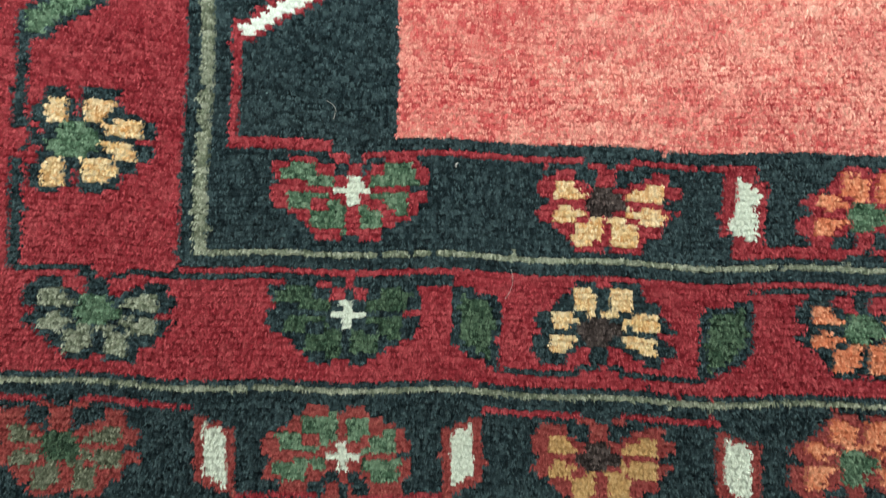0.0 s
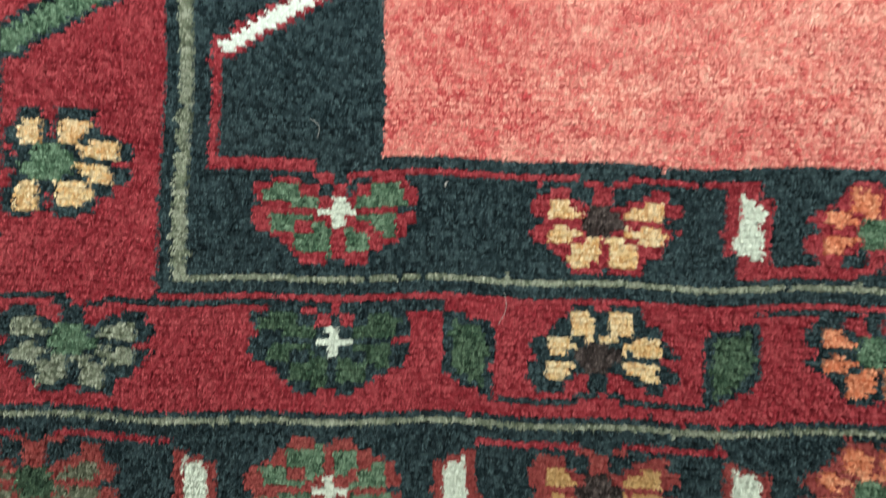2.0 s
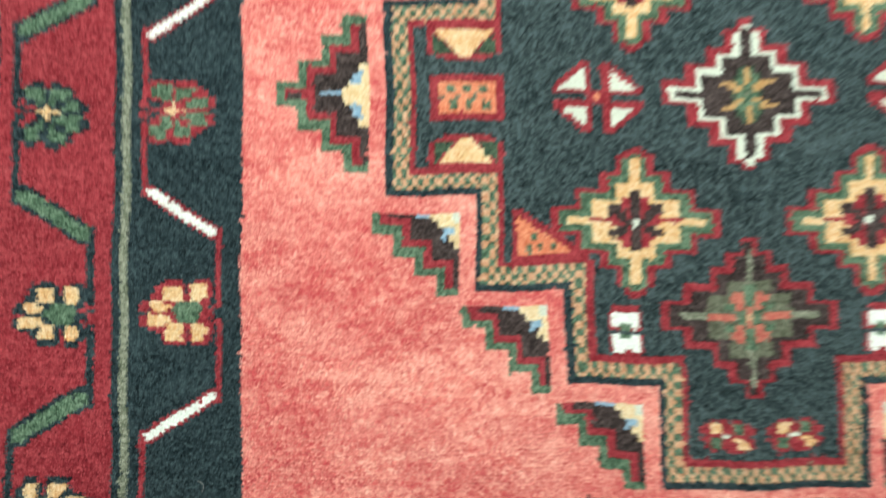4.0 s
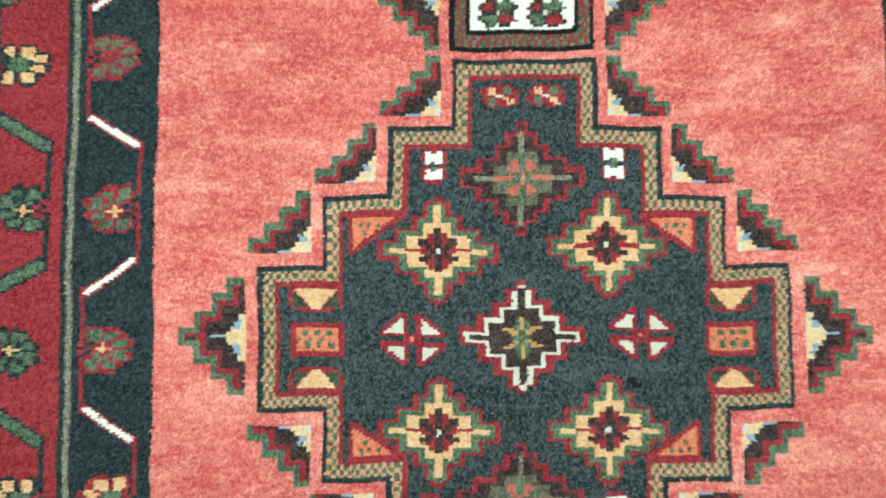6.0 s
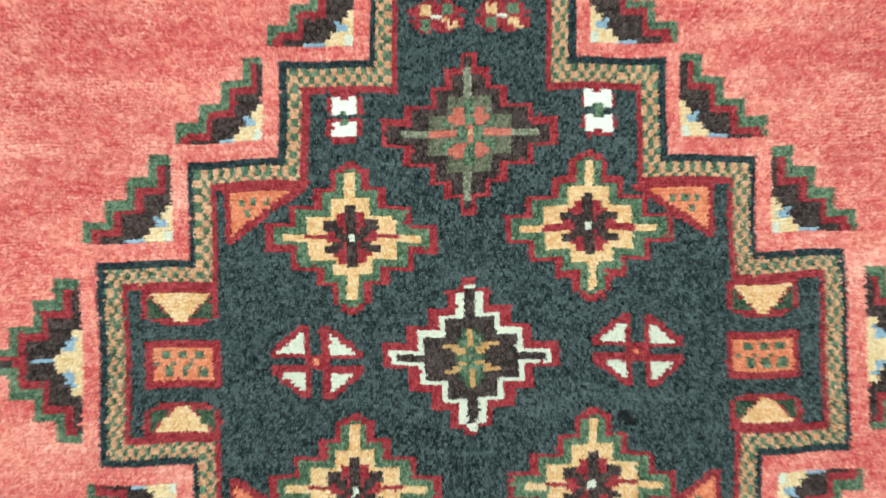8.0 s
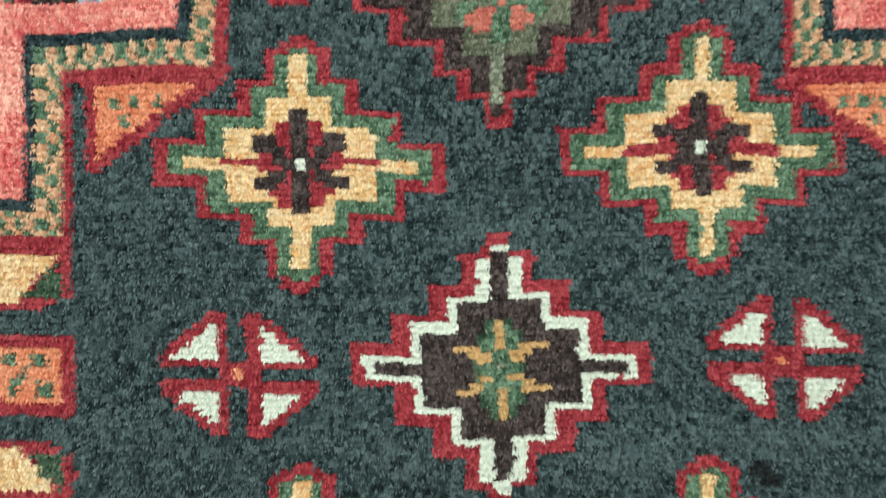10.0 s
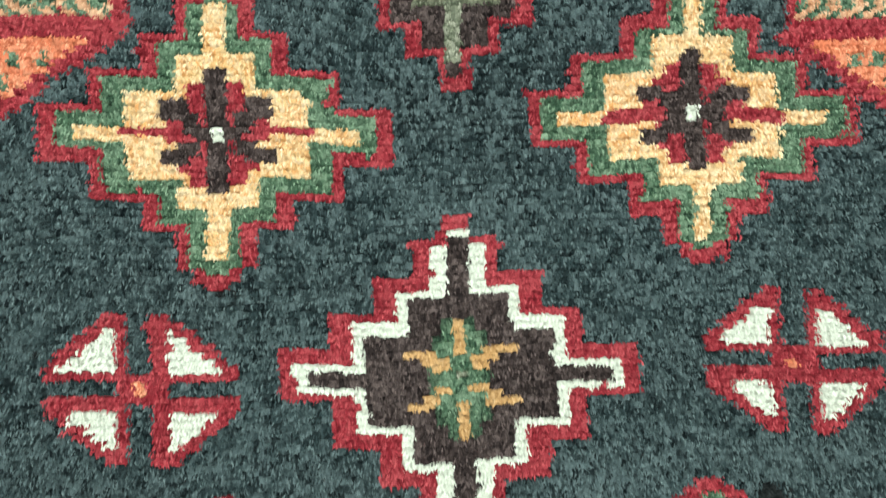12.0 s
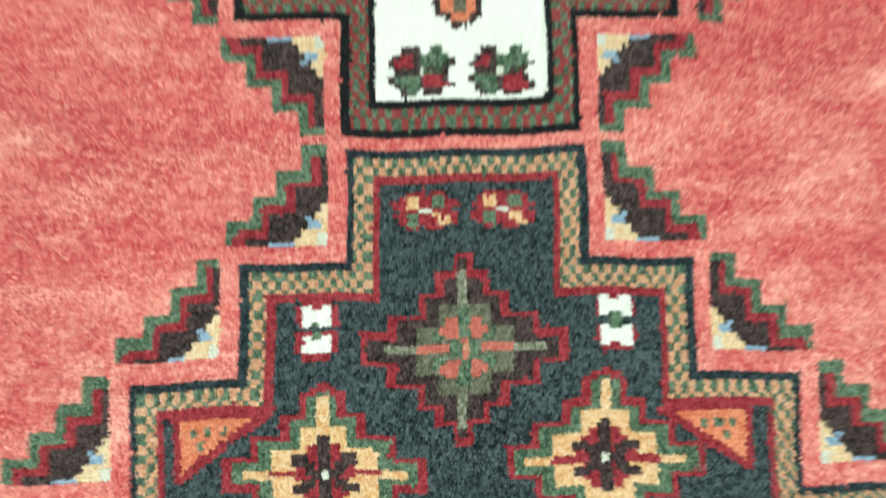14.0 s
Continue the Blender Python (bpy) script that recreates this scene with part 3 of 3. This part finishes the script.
# the lower arm of the ivory medallion
for x, y, n in ((0.2785, 0.5030, 0), (0.3180, 0.5025, 1)):
    begin("posy", "small dark green and red posy on ivory", y="cream_petal", g="green_petal", w="centre_dot", b="dark_edge", v="green_petal")
    chart(ROSE, x, y, 0.0330, 0.0250, ANY)
begin("hexagon_flower", "orange and brown hexagonal flower on ivory", o="orange_petal", m="heart")
steps(0.2980, 0.5370, [(12, 6), (8, 9.5), (4, 12)], "b")
steps(0.2980, 0.5370, [(9, 5), (5, 8)], "o")
steps(0.2980, 0.5370, [(3, 5)], "m")

# the field in three corals: paler and deeper in bands along the weft and in soft blots
def drift(sx, sy):
    """A soft random field from 0 to 1, its lumps sx by sy metres."""
    nx, ny = int((RIGHT - LEFT) / sx) + 3, int((HIGH - LOW) / sy) + 3
    knots = rough.random((ny, nx))
    x, y = (GX - LEFT) / sx, (GY - LOW) / sy
    i, j = x.astype(int), y.astype(int)
    a, b = x - i, y - j
    a, b = a * a * (3 - 2 * a), b * b * (3 - 2 * b)
    return (knots[j, i] * (1 - a) + knots[j, i + 1] * a) * (1 - b) + (knots[j + 1, i] * (1 - a) + knots[j + 1, i + 1] * a) * b


coral = DYE == DYE_NAMES.index("k")
tone = 0.32 * drift(0.050, 0.024) + 0.28 * drift(0.012, 0.008) + 0.16 * drift(0.15, 0.005) + 0.24 * rough.random((H, W))
# paler round one spot by the near end
tone += 0.11 * np.exp(-((GX - 0.14) / 0.09) ** 2 - ((GY - 0.035) / 0.055) ** 2)
# deeper towards the far end
far_end = 1 / (1 + np.exp(-(GY - 0.40) / 0.030))
DYE[coral & (tone < 0.38 + 0.15 * far_end)] = DYE_NAMES.index("K")
DYE[coral & (tone > 0.60 + 0.09 * far_end)] = DYE_NAMES.index("c")

# single knots that slipped into the neighbouring colour along the edges
for shift, axis, odds in ((1, 1, 0.022), (-1, 1, 0.022), (1, 0, 0.006), (-1, 0, 0.006)):
    take = rough.random((H, W)) < odds
    near = np.roll(DYE, shift, axis)
    DYE = np.where(take, near, DYE)

# ---- the rug itself ----
rug = tagged(new("rug"), "knotted wool rug, coral field, blue-green stepped medallion, on the floor", "rug")
part("foundation", box(LEFT - 0.004, RIGHT + 0.004, LOW, HIGH, -0.0088, -0.0036), COTTON, rug, "cotton warp and weft under the pile")
CLOSE = (GX > -0.172) & (GX < 0.648) & (GY > -0.136) & (GY < 0.580)


JX, JY = ((rough.random((H + 1, W + 1)) - 0.5) * step * 0.5 for step in (KX, KY))
TALL = 0.0008 * (rough.random((H, W)) - 0.5) + 0.0004 * np.sin(GX * 23 + 1) * np.sin(GY * 19)
SHADE = rough.random((H, W))
STRANDS = 6
PX, PY = GX + WOBX, GY + WOBY                # the weave runs a little crooked


def sheet(name, co, sides, dye, shade):
    """A mesh from corner places, faces as rows of corners, a dye and a shade for each face."""
    used = np.unique(dye)
    slot = np.zeros(len(DYE_NAMES), np.int32)
    slot[used] = np.arange(len(used))
    count = np.concatenate([np.full(len(f), f.shape[1]) for f in sides])
    me = bpy.data.meshes.new(name)
    me.vertices.add(len(co))
    me.vertices.foreach_set("co", co.astype(np.float32).ravel())
    me.loops.add(int(count.sum()))
    me.loops.foreach_set("vertex_index", np.concatenate([f.ravel() for f in sides]).astype(np.int32))
    me.polygons.add(len(count))
    me.polygons.foreach_set("loop_start", (np.cumsum(count) - count).astype(np.int32))
    me.polygons.foreach_set("material_index", slot[dye])
    me.attributes.new("shade", "FLOAT", "FACE").data.foreach_set("value", shade.astype(np.float32))
    for u in used:
        me.materials.append(DYES[DYE_NAMES[u]])
    me.update(calc_edges=True)
    return me


def pile(name, label, jj, ii, parent):
    """The tufts of one figure, rising from one woven base: a low mound each, and wool strands that lean over it."""
    k = len(jj)
    x, y, dye, shade = PX[jj, ii], PY[jj, ii], DYE[jj, ii], SHADE[jj, ii]
    top = TALL[jj, ii]
    ring = ((0, 0), (1, 0), (1, 1), (0, 1))
    ids, back = np.unique(np.stack([(jj + sy) * (W + 1) + ii + sx for sx, sy in ring], 1), return_inverse=True)
    back = back.reshape(k, 4)
    gi, gj = np.minimum(ids % (W + 1), W - 1), np.minimum(ids // (W + 1), H - 1)
    low = np.stack([PX[gj, gi] - KX / 2 + JX.ravel()[ids], PY[gj, gi] - KY / 2 + JY.ravel()[ids], np.full(len(ids), -0.0028)], 1)
    r = rough.random((k, 2)) - 0.5
    peak = np.stack([x + r[:, 0] * 0.0006, y + r[:, 1] * 0.0008, top - 0.0011], 1)
    m = len(ids)
    apex = m + np.arange(k)
    mounds = np.stack([np.stack([back[:, a], back[:, (a + 1) % 4], apex], 1) for a in range(4)], 1).reshape(-1, 3)
    n = k * STRANDS
    own = np.repeat(np.arange(k), STRANDS)
    r = rough.random((n, 9))
    turn = -math.pi / 2 + (r[:, 0] - 0.5) * 0.9
    long = 0.0012 + 0.0012 * r[:, 1]
    wide = 0.00018 + 0.00012 * r[:, 2]
    dx, dy = np.cos(turn), np.sin(turn)
    stray = (rough.random((k, 2)) - 0.5)[own]
    bx = x[own] + (r[:, 3] - 0.5) * KX * 1.05 + stray[:, 0] * KX * 0.55
    by = y[own] + (r[:, 4] - 0.5) * KY * 0.55 + stray[:, 1] * KY * 0.42 + 0.0009
    crest = top[own] - 0.0001 + (r[:, 5] - 0.5) * 0.00035
    roll = (r[:, 6] - 0.5) * 0.00030
    st = np.empty((n, 4, 3))
    st[:, 0] = np.stack([bx, by, crest - 0.0009], 1)
    st[:, 1] = np.stack([bx + dx * long * 0.5 - dy * wide, by + dy * long * 0.5 + dx * wide, crest - 0.0002 + roll], 1)
    st[:, 2] = np.stack([bx + dx * long, by + dy * long, crest - 0.0004 * r[:, 7]], 1)
    st[:, 3] = np.stack([bx + dx * long * 0.5 + dy * wide, by + dy * long * 0.5 - dx * wide, crest - 0.0002 - roll], 1)
    strands = m + k + 4 * np.arange(n)[:, None] + np.array([0, 3, 2, 1])[None]
    tint = 0.42 * shade[own] + 0.58 * r[:, 8]
    stand_out = rough.random(n)              # single fibres: some lightened as painted glints, some darkened
    tint = np.where(stand_out < 0.13, 0.10 * r[:, 8], np.where(stand_out > 0.90, 0.9 + 0.1 * r[:, 8], tint))
    me = sheet(name, np.concatenate([low, peak, st.reshape(-1, 3)]), [mounds, strands],
               np.concatenate([np.repeat(dye, 4), dye[own]]), np.concatenate([np.repeat(shade, 4), tint]))
    ob = new(name, me)
    ob.parent = parent
    return tagged(ob, label)


def clusters(mask):
    """The connected groups of tufts in a mask."""
    left = set(zip(*(v.tolist() for v in np.nonzero(mask))))
    while left:
        todo, group = [left.pop()], []
        while todo:
            j, i = todo.pop()
            group.append((j, i))
            for q in ((j + 1, i), (j - 1, i), (j, i + 1), (j, i - 1)):
                if q in left:
                    left.remove(q)
                    todo.append(q)
        yield np.array(sorted(group))


for index, (name, label, roles) in enumerate(PARTS):
    mine = (OWNER == index) & CLOSE
    if not mine.any():
        continue
    found = []
    for dye, role in roles.items():
        for group in clusters(mine & (DYE == DYE_NAMES.index(dye))):
            if len(group) >= 4:
                found.append((role, group[:, 0], group[:, 1]))
                mine[group[:, 0], group[:, 1]] = False
    jj, ii = np.nonzero(mine)
    if len(jj):
        figure = pile(name, label, jj, ii, rug)
        for role, jj, ii in found:
            pile(role, "", jj, ii, figure)
    elif found:
        for role, jj, ii in found:
            pile(role, label, jj, ii, rug)

# the rest of the rug: four knots are one low facet here
J, I = np.meshgrid(np.arange(0, H - 1, 2), np.arange(0, W - 1, 2), indexing="ij")
far = ~CLOSE[J, I]
jj, ii = J[far], I[far]
k = len(jj)
co = np.empty((k, 4, 3))
for c, (sx, sy) in enumerate(((0, 0), (2, 0), (2, 2), (0, 2))):
    co[:, c, 0], co[:, c, 1] = LEFT + (ii + sx) * KX, LOW + (jj + sy) * KY
co[:, :, 2] = -0.0012 + 0.0004 * rough.random((k, 4))
rest = new("pile", sheet("pile", co.reshape(-1, 3), [np.arange(k * 4).reshape(k, 4)], DYE[jj, ii], SHADE[jj, ii]))
rest.parent = rug
tagged(rest, "woollen pile of the rug's far half and edges", kind="stuff")

# ---- loose threads caught on the pile ----
def thread(name, points, radius, material, label, category):
    """A fine thread, laid over the pile through a few points."""
    cu = bpy.data.curves.new(name, "CURVE")
    cu.dimensions, cu.bevel_depth, cu.bevel_resolution, cu.resolution_u = "3D", radius, 1, 6
    sp = cu.splines.new("NURBS")
    sp.points.add(len(points) - 1)
    for p, (x, y, z) in zip(sp.points, points):
        p.co = (x, y, z, 1)
    sp.use_endpoint_u, sp.order_u = True, 3
    ob = new(name, cu)
    cu.materials.append(material)
    return tagged(ob, label, category, "loose threads on the rug")


def curl(x, y, turn, size, bend):
    c, d = math.cos(turn), math.sin(turn)
    return [(x + c * u * size - d * bend * size * (1 - 4 * (u - 0.5) ** 2), y + d * u * size + c * bend * size * (1 - 4 * (u - 0.5) ** 2), 0.0001 + 0.0006 * u * (1 - u))
            for u in (0, 0.25, 0.5, 0.75, 1)]


thread("lint_thread", curl(0.0214, -0.0100, 1.2, 0.0016, 0.3), 0.00022, LINT, "short pale lint thread on the rug", "lint")
thread("lint_thread", curl(-0.0250, 0.0120, -1.2, 0.0070, 0.3), 0.00007, LINT, "curled pale lint thread on the rug", "lint")
thread("lint_thread", curl(0.0400, -0.0560, 1.4, 0.0110, -0.15), 0.00006, LINT, "long pale lint thread on the rug", "lint")
thread("hair_thread", curl(-0.0140, 0.0940, 0.9, 0.0120, 0.22), 0.00011, HAIR, "fine dark curved thread on the rug", "thread")
